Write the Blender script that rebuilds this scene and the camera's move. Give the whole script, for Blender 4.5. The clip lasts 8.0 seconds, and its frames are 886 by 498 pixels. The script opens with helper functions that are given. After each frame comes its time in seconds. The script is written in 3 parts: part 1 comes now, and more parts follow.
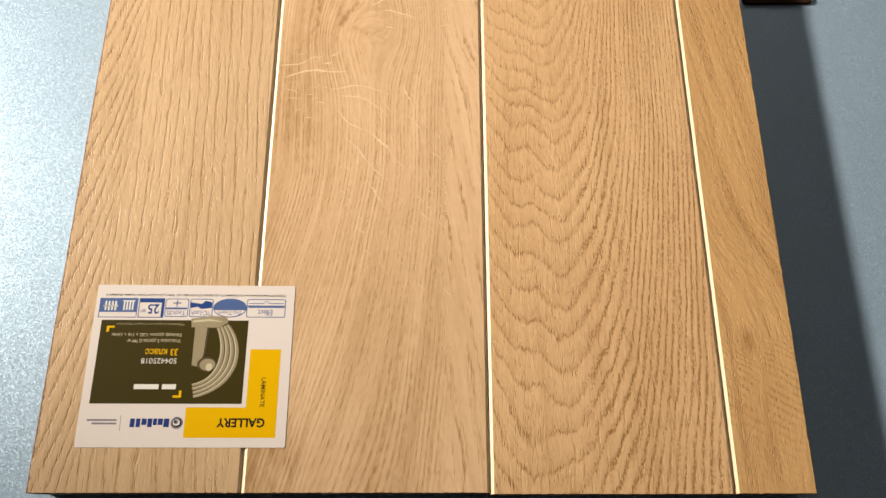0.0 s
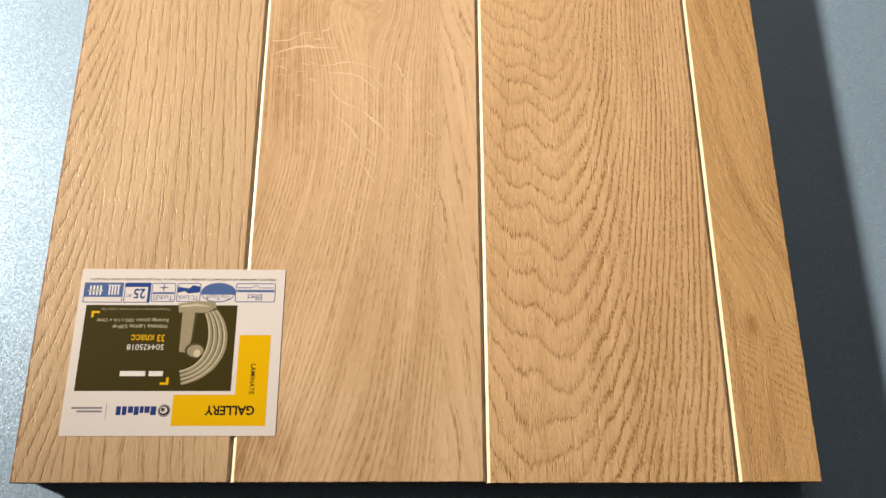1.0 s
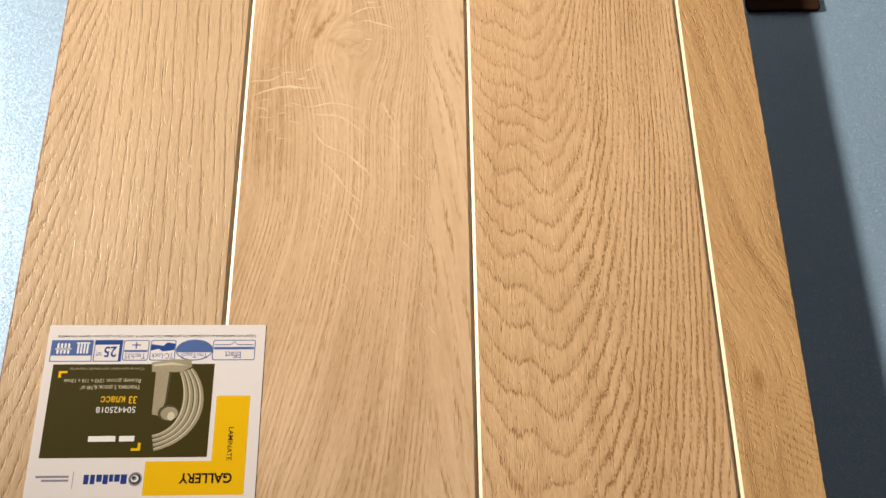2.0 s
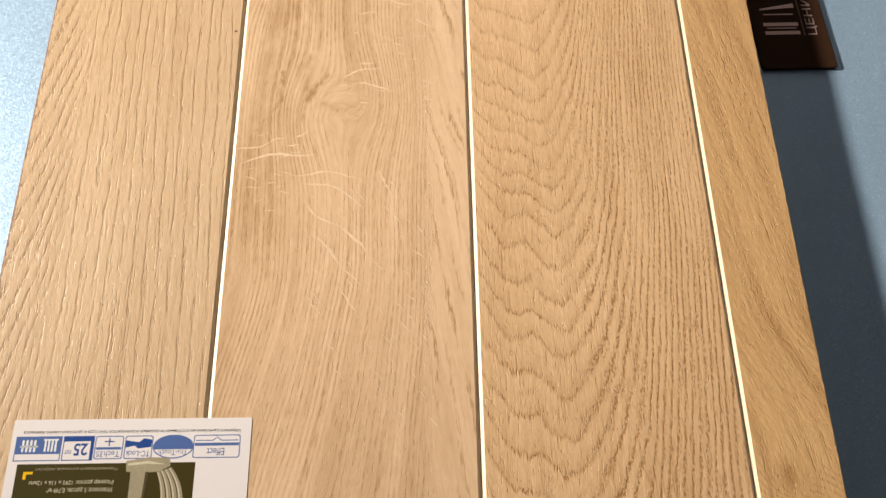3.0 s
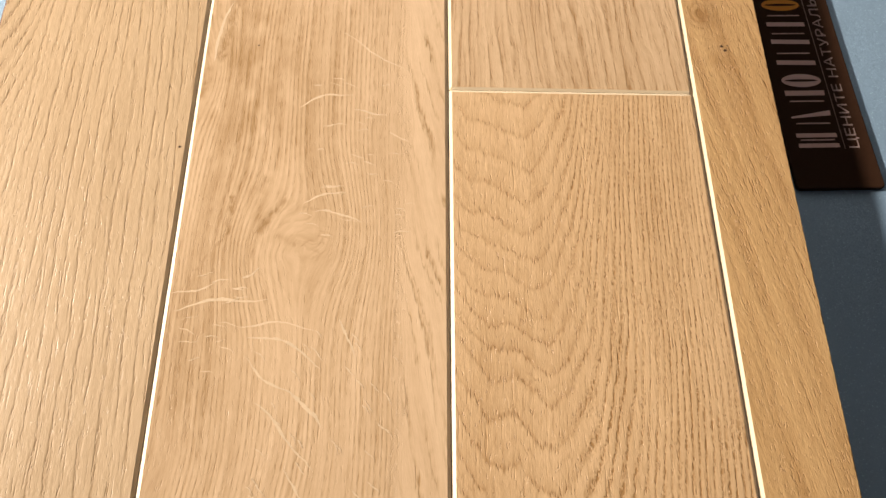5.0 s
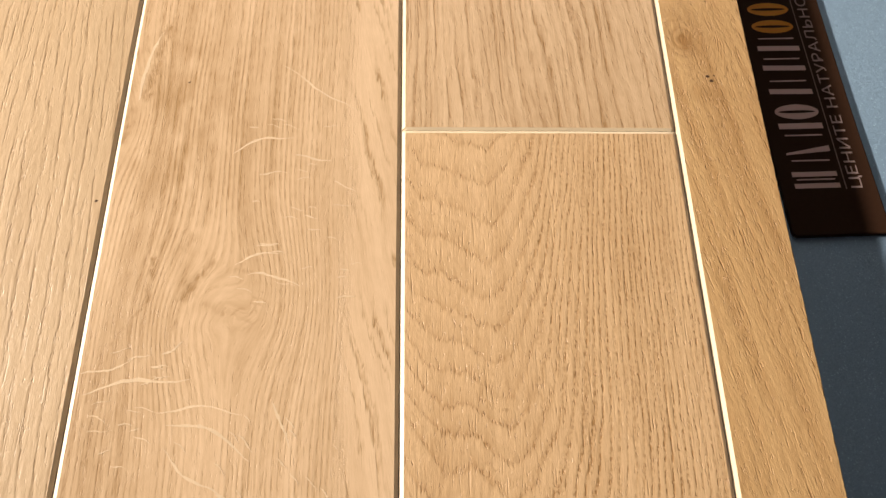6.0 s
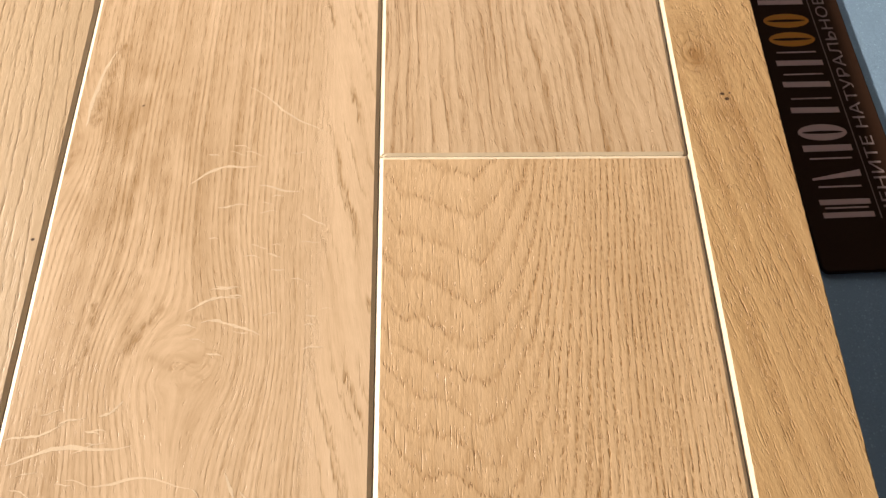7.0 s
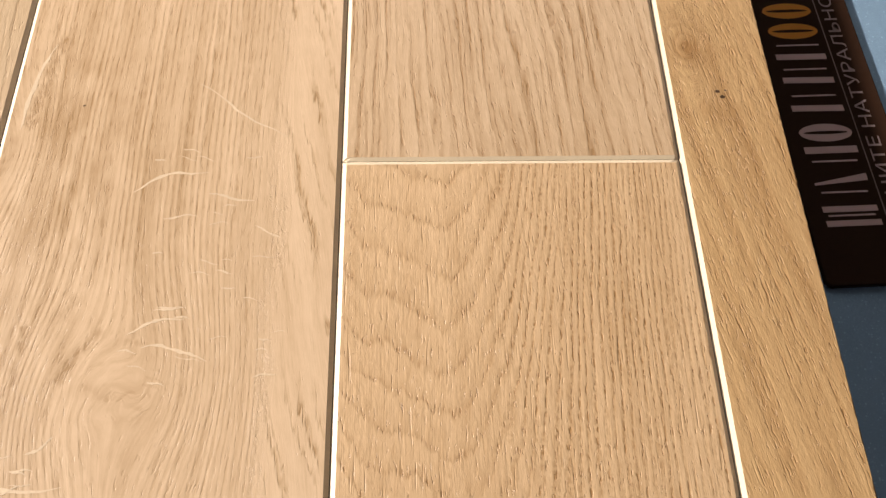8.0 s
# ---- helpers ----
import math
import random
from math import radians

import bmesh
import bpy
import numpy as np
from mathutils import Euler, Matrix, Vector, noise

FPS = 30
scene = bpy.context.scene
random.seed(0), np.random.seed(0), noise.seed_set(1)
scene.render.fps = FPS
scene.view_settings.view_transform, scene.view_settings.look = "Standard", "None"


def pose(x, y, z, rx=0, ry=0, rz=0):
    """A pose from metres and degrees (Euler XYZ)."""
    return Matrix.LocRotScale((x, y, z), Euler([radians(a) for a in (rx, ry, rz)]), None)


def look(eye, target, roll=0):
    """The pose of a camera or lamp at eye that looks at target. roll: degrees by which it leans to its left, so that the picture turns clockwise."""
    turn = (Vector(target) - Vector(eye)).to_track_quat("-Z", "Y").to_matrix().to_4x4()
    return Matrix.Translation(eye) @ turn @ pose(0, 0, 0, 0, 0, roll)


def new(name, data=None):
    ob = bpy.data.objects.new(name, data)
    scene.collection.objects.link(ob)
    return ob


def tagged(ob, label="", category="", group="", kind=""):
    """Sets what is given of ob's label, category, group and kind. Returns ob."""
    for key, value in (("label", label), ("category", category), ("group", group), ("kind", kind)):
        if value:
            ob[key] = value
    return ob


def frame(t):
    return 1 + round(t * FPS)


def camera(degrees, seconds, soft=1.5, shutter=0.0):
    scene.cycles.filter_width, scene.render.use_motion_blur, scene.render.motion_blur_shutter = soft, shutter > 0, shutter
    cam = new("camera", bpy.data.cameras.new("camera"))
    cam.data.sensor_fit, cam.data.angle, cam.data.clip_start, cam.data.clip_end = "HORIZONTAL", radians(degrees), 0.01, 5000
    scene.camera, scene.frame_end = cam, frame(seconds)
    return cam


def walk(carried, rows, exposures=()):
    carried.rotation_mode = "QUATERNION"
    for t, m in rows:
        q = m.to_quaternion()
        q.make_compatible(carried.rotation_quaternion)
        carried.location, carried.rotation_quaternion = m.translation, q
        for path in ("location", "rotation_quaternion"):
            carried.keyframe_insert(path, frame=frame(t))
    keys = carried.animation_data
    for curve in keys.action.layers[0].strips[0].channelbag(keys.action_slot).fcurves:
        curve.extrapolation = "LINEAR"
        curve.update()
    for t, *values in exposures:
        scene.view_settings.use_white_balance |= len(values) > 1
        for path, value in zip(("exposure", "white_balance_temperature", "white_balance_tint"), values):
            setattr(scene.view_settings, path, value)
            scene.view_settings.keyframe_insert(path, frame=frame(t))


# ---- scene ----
cam = camera(59.8, 8.0)
PATH = [
    (0, (-0.034, -0.014, 0.426), (0.026, 0.661, -1.456), 5.3),
    (0.5, (-0.032, -0.013, 0.423), (0.031, 0.633, -1.469), 5.7),
    (1, (-0.03, -0.009, 0.415), (0.025, 0.617, -1.483), 5.1),
    (1.5, (-0.029, 0.001, 0.41), (0.029, 0.62, -1.491), 5.3),
    (1.7, (-0.028, 0.006, 0.408), (0.036, 0.636, -1.489), 5.7),
    (2.8, (-0.032, 0.037, 0.385), (0.073, 0.776, -1.47), 7.3),
    (3, (-0.031, 0.044, 0.384), (0.062, 0.784, -1.472), 6.6),
    (3.5, (-0.035, 0.058, 0.377), (0.081, 0.823, -1.467), 8.3),
    (4, (-0.029, 0.078, 0.37), (0.07, 0.87, -1.464), 7.1),
    (4.5, (-0.022, 0.101, 0.357), (0.066, 0.904, -1.472), 6.3),
    (4.7, (-0.019, 0.106, 0.354), (0.054, 0.923, -1.47), 5.3),
    (5.8, (0.002, 0.149, 0.326), (0.071, 0.978, -1.492), 4.4),
    (6, (0.006, 0.155, 0.323), (0.077, 0.976, -1.499), 4.4),
    (6.2, (0.009, 0.160, 0.318), (0.074, 0.986, -1.495), 4.0),
    (6.5, (0.013, 0.167, 0.311), (0.072, 1.035, -1.49), 3.3),
    (6.8, (0.014, 0.171, 0.299), (0.067, 1.080, -1.500), 2.9),
    (7, (0.016, 0.175, 0.292), (0.069, 1.057, -1.502), 2.6),
    (7.5, (0.023, 0.184, 0.282), (0.082, 1.052, -1.519), 2.8),
    (8, (0.026, 0.193, 0.274), (0.088, 1.049, -1.532), 3.1),
]
walk(cam, [(t, look(eye, target, roll)) for t, eye, target, roll in PATH],
     exposures=[(0.0, 0.0, 6900, 10), (1.5, 0.0, 6600, 10), (3.0, 0.0, 6330, 10), (4.5, 0.0, 6430, 10), (6.5, 0.0, 6330, 10), (8.0, 0.0, 5900, 10)])

TOP = 0.050        # top face of the planks
TABLE = 0.0305      # surface of the blue table top
FLOOR = -0.72


# ---- light ----
world = bpy.data.worlds.new("sky")
scene.world = world
world.use_nodes = True
wt = world.node_tree
sky = wt.nodes.new("ShaderNodeTexSky")
sky.sky_type, sky.sun_disc = "NISHITA", False
sky.sun_elevation, sky.sun_rotation = radians(20.4), radians(-68)
wt.links.new(sky.outputs[0], wt.nodes["Background"].inputs[0])
wt.nodes["Background"].inputs[1].default_value = 0.1

# one small bright lamp, low and ahead to the side, makes the hard shadows
LAMP = Vector((-2.10, 0.79, 0.90))
key = new("key_lamp", bpy.data.lights.new("key_lamp", "SPOT"))
key.data.energy, key.data.color = 700, (1.0, 0.90, 0.77)
key.data.shadow_soft_size, key.data.spot_size, key.data.spot_blend = 0.072, radians(27), 1.0
key.matrix_world = look(LAMP, (0.11, 0.29, TOP))


def window_light(name, eye, target, w, h, power, colour):
    lamp = new(name, bpy.data.lights.new(name, "AREA"))
    lamp.data.shape, lamp.data.size, lamp.data.size_y = "RECTANGLE", w, h
    lamp.data.energy, lamp.data.color = power, colour
    lamp.matrix_world = look(eye, target)
    return lamp


window_light("daylight_ahead", (0.1, 2.36, 1.0), (0.1, 0, 1.0), 1.3, 1.3, 15, (1.0, 0.85, 0.73))


# ---- node helpers ----
class Ex:
    """A value in a node tree, with arithmetic."""
    def __init__(self, nt, s):
        self.nt, self.s = nt, s

    def op(self, name, *others):
        n = self.nt.nodes.new("ShaderNodeMath")
        n.operation = name
        for k, v in enumerate((self, *others)):
            if isinstance(v, Ex):
                self.nt.links.new(v.s, n.inputs[k])
            else:
                n.inputs[k].default_value = v
        return Ex(self.nt, n.outputs[0])

    def __add__(self, o): return self.op("ADD", o)
    def __radd__(self, o): return self.op("ADD", o)
    def __sub__(self, o): return self.op("SUBTRACT", o)
    def __rsub__(self, o): return (self * -1.0) + o
    def __mul__(self, o): return self.op("MULTIPLY", o)
    def __rmul__(self, o): return self.op("MULTIPLY", o)
    def __truediv__(self, o): return self.op("DIVIDE", o)
    def power(self, p): return self.op("POWER", p)
    def least(self, o): return self.op("MINIMUM", o)
    def most(self, o): return self.op("MAXIMUM", o)
    def fract(self): return self.op("FRACT")
    def exp(self): return self.op("EXPONENT")
    def root(self): return self.op("SQRT")
    def sine(self): return self.op("SINE")
    def mag(self): return self.op("ABSOLUTE")
    def log(self): return self.op("LOGARITHM", math.e)

    def smooth(self, a, b, lo=0.0, hi=1.0):
        n = self.nt.nodes.new("ShaderNodeMapRange")
        n.interpolation_type = "SMOOTHSTEP"
        self.nt.links.new(self.s, n.inputs[0])
        for k, v in enumerate((a, b, lo, hi)):
            if isinstance(v, Ex):
                self.nt.links.new(v.s, n.inputs[k + 1])
            else:
                n.inputs[k + 1].default_value = v
        return Ex(self.nt, n.outputs[0])


def combine(x, y, z=0.0):
    n = x.nt.nodes.new("ShaderNodeCombineXYZ")
    for k, v in enumerate((x, y, z)):
        if isinstance(v, Ex):
            x.nt.links.new(v.s, n.inputs[k])
        else:
            n.inputs[k].default_value = v
    return n.outputs[0]


def grainy(x, y, seed=0.0, detail=1.0, rough=0.5):
    """Noise about 0.5, of features one unit across."""
    n = x.nt.nodes.new("ShaderNodeTexNoise")
    n.inputs["Scale"].default_value = 1.0
    n.inputs["Detail"].default_value, n.inputs["Roughness"].default_value = detail, rough
    x.nt.links.new(combine(x, y, seed), n.inputs["Vector"])
    return Ex(x.nt, n.outputs[0])


def tinted(nt, f, a, b):
    n = nt.nodes.new("ShaderNodeMix")
    n.data_type = "RGBA"
    for k, v in ((6, a), (7, b)):
        if isinstance(v, tuple):
            n.inputs[k].default_value = (*v, 1)
        else:
            nt.links.new(v, n.inputs[k])
    if isinstance(f, Ex):
        nt.links.new(f.s, n.inputs[0])
    else:
        n.inputs[0].default_value = f
    return n.outputs[2]


def blank(name):
    m = bpy.data.materials.new(name)
    m.use_nodes = True
    nt = m.node_tree
    tc = nt.nodes.new("ShaderNodeTexCoord")
    sp = nt.nodes.new("ShaderNodeSeparateXYZ")
    nt.links.new(tc.outputs["Object"], sp.inputs[0])
    x, y, z = (Ex(nt, sp.outputs[k]) * 1000.0 for k in range(3))
    return m, nt, nt.nodes["Principled BSDF"], x, y, z


def bumped(nt, shader, height_mm, strength=1.0):
    b = nt.nodes.new("ShaderNodeBump")
    b.inputs["Distance"].default_value, b.inputs["Strength"].default_value = 0.001, strength
    nt.links.new(height_mm.s, b.inputs["Height"])
    nt.links.new(b.outputs[0], shader.inputs["Normal"])


# ---- oak ----
def ring(ph, rise=0.10, fade=0.62):
    r = ph.fract()
    return r.smooth(0.0, rise) * (1.0 - r.smooth(rise, fade))


def gauss(x, y, cx, cy, rx, ry):
    a, b = (x - cx) / rx, (y - cy) / ry
    return ((a * a + b * b) * -1.0).exp()


def pieces(v, *knots):
    """A bent line through the knots (at, value), carried on straight at both ends."""
    (x0, y0), (x1, y1) = knots[0], knots[1]
    slope = (y1 - y0) / (x1 - x0)
    out = (v - x0) * slope + y0
    for (xa, ya), (xb, yb) in zip(knots[1:], knots[2:]):
        nxt = (yb - ya) / (xb - xa)
        out = out + (v - xa).most(0.0) * (nxt - slope)
        slope = nxt
    return out


def stroke(x, y, x0, y0, x1, y1, w):
    """A soft stroke of half width w from one place to another."""
    dx, dy = x1 - x0, y1 - y0
    t = (((x - x0) * dx + (y - y0) * dy) / (dx * dx + dy * dy)).most(0.0).least(1.0)
    a, b = x - t * dx - x0, y - t * dy - y0
    return ((a * a + b * b) * (-1.0 / (w * w))).exp()


# Each gives how dark the figure is, and the coordinate across the fibres.
def rings_first(x, y):
    wav = (grainy(x * 0.03, y * 0.008, 3.0) - 0.5) * 7.0 + (grainy(x * 0.12, y * 0.05, 7.0) - 0.5) * 2.4
    jag = (grainy(x * 0.8, y * 0.14, 2.0, 2.0) - 0.5) * 1.7
    f = x + (y - 150.0) * 0.045 * x.smooth(-175.0, -150.0) + wav + jag
    wide = ring(f / 5.8, 0.15, 0.38) * grainy(x * 0.16, y * 0.040, 11.0, 2.0).smooth(0.32, 0.54, 0.15, 1.0)
    thin = ring(f / 2.8 + 0.3, 0.2, 0.5) * grainy(x * 0.4, y * 0.045, 12.0).smooth(0.48, 0.62) * 0.6
    straight = wide.most(thin)
    # the slanting lines along the outer edge
    q = (0.40 - (x + 214.0 + wav * 0.3) * 0.0105).most(0.03)
    h = (y + q.log() / 0.0105 + (grainy(x * 0.9, y * 0.12, 41.0) - 0.5) * 8.0 + (grainy(x * 0.05, y * 0.02, 42.0) - 0.5) * 16.0) / 19.0
    slant = ring(h, 0.18, 0.55).most(ring(h * 2.0 + 0.3, 0.2, 0.6) * 0.3) * grainy(x * 0.2, y * 0.05, 43.0).smooth(0.30, 0.54, 0.3, 1.2) * grainy(x * 1.2, y * 0.3, 54.0, 2.0).smooth(0.35, 0.55, 0.6, 1.2)
    m = (x + (grainy(x * 0.05, y * 0.025, 44.0) - 0.5) * 16.0).smooth(-200.0, -187.0)
    return slant * (1.0 - m) + straight * m, x


def rings_second(x, y):
    d = (172.0 - y).most(0.0)
    lean = pieces(x, (-116.0, 0.25), (-85.0, 0.235), (-64.0, 0.17), (-40.0, 0.09), (-10.0, 0.05))
    k = gauss(x, y, -64.0, 254.0, 26.0, 30.0)
    core = gauss(x, y, -64.0, 256.0, 13.0, 13.0)
    slow = grainy(x * 0.02, y * 0.008, 15.0) - 0.5
    swirl = grainy(x * 0.05, y * 0.035, 5.0, 2.0) - 0.5
    f = x + ((d * d + 400.0).root() - 20.0) * lean - (x + 64.0) * k * 0.76 - (y - 254.0) * k * 0.16
    f = f - gauss(x, y, -108.0, 340.0, 10.0, 30.0) * 8.0 + slow * 6.0 + swirl * (0.8 + core * 16.0)
    f = f + (grainy(x * 1.1, y * 0.05, 4.0, 2.0) - 0.5) * 0.5
    comb = ring(f / 2.0, 0.35, 0.9) * grainy(f * 0.22, y * 0.016, 17.0).smooth(0.26, 0.62, 0.5, 1.1)
    line = ring(f / 5.9 + 0.2, 0.2, 0.6) * grainy(f * 0.13, y * 0.012, 13.0).smooth(0.34, 0.60, 0.1, 1.0)
    ticks = grainy(f * 1.2, y * 0.16, 28.0, 2.0).smooth(0.42, 0.62, 0.65, 1.1)
    broad = grainy(f * 0.10, y * 0.005, 29.0, 2.0).smooth(0.38, 0.66) * 0.46
    # the knot: bowed lines within, a paler eye and brown creases beside it
    bow = ((x + 58.0) * (x + 58.0) + (y - 246.0) * (y - 246.0) * 1.3).root() + (grainy(x * 0.08, y * 0.08, 30.0, 2.0) - 0.5) * 9.0
    bow = ring(bow / 3.4, 0.3, 0.8) * gauss(x, y, -58.0, 256.0, 17.0, 15.0) * grainy(x * 0.2, y * 0.2, 36.0).smooth(0.3, 0.6) * 0.7
    jig = (grainy(x * 0.25, y * 0.25, 46.0, 2.0) - 0.5) * 5.0
    fold = stroke(x + jig, y, -93.0, 274.0, -94.0, 257.0, 1.3).most(stroke(x + jig, y, -94.0, 257.0, -105.0, 240.0, 1.1) * 0.7)
    fold = fold.most(stroke(x + jig, y, -72.0, 272.0, -81.0, 258.0, 2.2)).most(stroke(x + jig, y, -81.0, 258.0, -83.0, 246.0, 1.4) * 0.6)
    fold = fold.most(stroke(x, y + jig, -72.0, 255.0, -65.0, 252.0, 3.2) * 0.6).most(stroke(x, y + jig, -62.0, 269.5, -57.0, 269.0, 1.4) * 0.7)
    fold = fold.most(stroke(x + jig, y, -83.0, 278.0, -80.0, 284.0, 2.4) * 0.8).most(stroke(x + jig, y, -107.0, 348.0, -102.0, 386.0, 2.4))
    eye = gauss(x, y + (x + 76.0) * -0.5, -76.0, 279.0, 5.5, 7.5).most(gauss(x, y, -111.0, 347.0, 4.0, 6.0)).most(gauss(x, y, -60.0, 261.0, 7.0, 5.0) * 0.7)
    near = (comb * (0.85 - core * 0.5)).most(line * (1.0 - core * 0.8)) * ticks
    near = near.most(bow).most(broad) * (1.0 - eye * 0.7)
    near = near.most(fold * grainy(x * 0.5, y * 0.2, 47.0, 2.0).smooth(0.25, 0.6, 0.4, 1.2))
    # the plain strip along one edge, crossed by long slanting strokes
    g = (x + y * 0.16 + (y - 190.0).most(0.0) * 0.08 + (grainy(x * 0.05, y * 0.02, 8.0) - 0.5) * 10.0) / 12.0
    g = g + (grainy(x * 0.9, y * 0.10, 9.0) - 0.5) * 0.35
    far = ring(g, 0.07, 0.22).most(ring(g * 1.7 + 0.3, 0.09, 0.26) * 0.6) * grainy(x * 0.16, y * 0.020, 10.0).smooth(0.34, 0.56, 0.0, 1.15) * grainy(x * 1.1, y * 0.16, 37.0).smooth(0.32, 0.54, 0.4, 1.1)
    m = (x + (grainy(x * 0.03, y * 0.02, 14.0) - 0.5) * 10.0).smooth(-25.0, -17.0)
    return near * (1.0 - m) + far * m, f * (1.0 - m) + (x + y * 0.16) * m


def rings_third(x, y):
    # height of a ring over its lowest place, low down, in the middle and at the far end
    low = pieces(x, (0.0, 22.0), (4.0, 14.0), (10.0, 4.0), (21.0, -8.0), (32.0, -3.0), (44.0, 2.0), (51.0, 9.0), (54.0, 17.0), (60.0, 34.0), (74.0, 88.0), (116.0, 308.0))
    mid = pieces(x, (0.0, 38.0), (4.0, 26.0), (10.0, 17.0), (15.0, 10.5), (20.0, 10.0), (26.0, 11.5), (35.0, 1.0), (41.0, 0.0), (48.0, 7.5), (56.0, 19.0), (61.0, 33.0), (74.0, 80.0), (116.0, 300.0))
    top = pieces(x, (0.0, 22.0), (8.0, 12.0), (18.0, 9.0), (24.0, 5.0), (32.0, 0.0), (36.0, 0.5), (43.0, 9.0), (47.0, 17.0), (54.0, 33.0), (72.0, 94.0), (116.0, 330.0))
    rise = low + (mid - low) * y.smooth(12.0, 58.0)
    rise = rise + (top - rise) * y.smooth(190.0, 285.0)
    flat = 1.0 - (x - 56.0).most(0.0) * 0.012
    warp = (grainy(x * 0.05, y * 0.03, 6.0) - 0.5) * 7.0 + (grainy(x * 0.16, y * 0.07, 16.0) - 0.5) * 6.0
    jag = (grainy(x * 0.55, y * 0.05, 1.0) - 0.5) * 5.0 + (grainy(x * 1.5, y * 0.14, 19.0) - 0.5) * 4.0
    v = (y - 165.0) * flat + 165.0 - rise + warp + jag
    ph = pieces(v, (-330.0, -24.6), (14.0, 0.0), (42.0, 2.0), (90.0, 5.0), (125.0, 7.0), (151.0, 9.0), (185.0, 11.0), (220.0, 14.0), (258.0, 17.0), (306.0, 20.0), (420.0, 27.0)) + 0.16
    steep = x.smooth(40.0, 58.0)
    dots = grainy(x * 0.9, y * 0.55, 18.0, 2.0).smooth(0.40, 0.58, 0.0, 1.15)
    soft = grainy(x * 0.10, y * 0.07, 20.0).smooth(0.30, 0.60, 0.5, 1.0)
    cross = grainy(x * 1.3, y * 0.10, 45.0).smooth(0.36, 0.58, 0.3, 1.1)
    main = ring(ph, 0.12, 0.26) * cross * soft
    half = ring(ph + 0.45, 0.10, 0.22) * cross * (1.05 - soft) * 1.3
    shade = ring(ph + 0.05, 0.20, 0.75) * 0.32
    chain = ring(ph - 0.04, 0.22, 0.62) * (dots * 0.7 + 0.45) * grainy(x * 0.10, y * 0.012, 48.0).smooth(0.34, 0.6, 0.8, 1.35)
    fine = ring(ph * 2.0 + 0.35, 0.3, 0.8) * grainy(x * 0.2, y * 0.02, 49.0).smooth(0.48, 0.62) * dots * 0.8
    arch = main.most(half) * 0.74 + shade
    flank = chain.most(fine)
    nicks = grainy(x * 0.9, y * 0.075, 55.0).smooth(0.60, 0.68) * 0.55
    return (arch * (1.0 - steep) + flank * steep).most(nicks) * y.smooth(120.0, 290.0, 1.0, 0.68), x


def rings_upper(x, y):
    f = x + (y - 331.0) * 0.075 * x.smooth(4.0, 24.0) + (grainy(x * 0.05, y * 0.014, 21.0) - 0.5) * 7.0 + (grainy(x * 0.3, y * 0.05, 50.0) - 0.5) * 2.0
    f = f + (grainy(x * 0.9, y * 0.10, 22.0, 2.0) - 0.5) * 1.5
    gate = grainy(x * 0.10, y * 0.012, 23.0).smooth(0.30, 0.58, 0.25, 1.0)
    thin = ring(f / 2.6, 0.2, 0.6) * grainy(x * 0.3, y * 0.03, 24.0).smooth(0.40, 0.60) * 0.6
    line = ring(f / 5.4 + (grainy(x * 0.06, y * 0.004, 52.0) - 0.5) * 1.6, 0.12, 0.36) * gate * grainy(x * 0.5, y * 0.05, 53.0).smooth(0.30, 0.6, 0.35, 0.85)
    shade = (f / 5.4 + 0.05).fract().smooth(0.9, 0.1) * gate * 0.30
    return line.most(thin) + shade, f


def rings_last(x, y):
    q = gauss(x, y, 126.0, 382.0, 11.0, 15.0)
    r = gauss(x, y, 131.0, 72.0, 8.0, 8.0)
    a, b = x - 126.0, (y - 382.0) / 1.4
    eye = (a * a + b * b).root() * 2.2
    slope = pieces(y, (0.0, 0.45), (60.0, 0.75), (80.0, 1.0), (140.0, 5.2), (220.0, 4.4), (400.0, 3.0))
    rough = (grainy(x * 0.07, y * 0.03, 31.0, 2.0) - 0.5) * 12.0 + (grainy(x * 0.8, y * 0.10, 32.0, 2.0) - 0.5) * 5.0
    f = y + slope * (x - 116.0) + rough * y.smooth(80.0, 150.0, 0.55, 1.5) + r * 8.0
    f = f * (1.0 - q) + eye * q
    arcs = ring(f / 4.6, 0.25, 0.7) * y.smooth(18.0, 42.0, 0.35, 1.1) * (1.0 - y.smooth(70.0, 84.0)) * grainy(x * 0.10, y * 0.06, 33.0).smooth(0.30, 0.56, 0.15, 1.0)
    wisps = ring(f / 17.0, 0.14, 0.46).most(ring(f / 8.5 + 0.4, 0.2, 0.6) * 0.6) * y.smooth(92.0, 112.0)
    wisps = wisps * grainy(x * 0.10, (y + x * 4.0) * 0.016, 51.0, 2.0).smooth(0.36, 0.62, 0.1, 1.0)
    u = x + y * 0.17 * y.smooth(70.0, 150.0)
    specks = grainy(u * 1.2, y * 0.22, 34.0, 2.0).smooth(0.40, 0.60, 0.2, 1.15)
    broad = grainy(u * 0.14, y * 0.010, 35.0, 2.0).smooth(0.42, 0.70) * 0.75
    whorl = ring(eye / 7.0 + (grainy(x * 0.15, y * 0.15, 38.0, 2.0) - 0.5) * 1.2, 0.3, 0.8) * q * 0.8
    wisps = wisps * (1.0 - gauss(x, y, 124.0, 145.0, 15.0, 48.0) * 0.7)
    return (arcs * (specks * 0.5 + 0.25)).most(wisps * specks).most(broad).most(whorl).most(r * 0.5), u


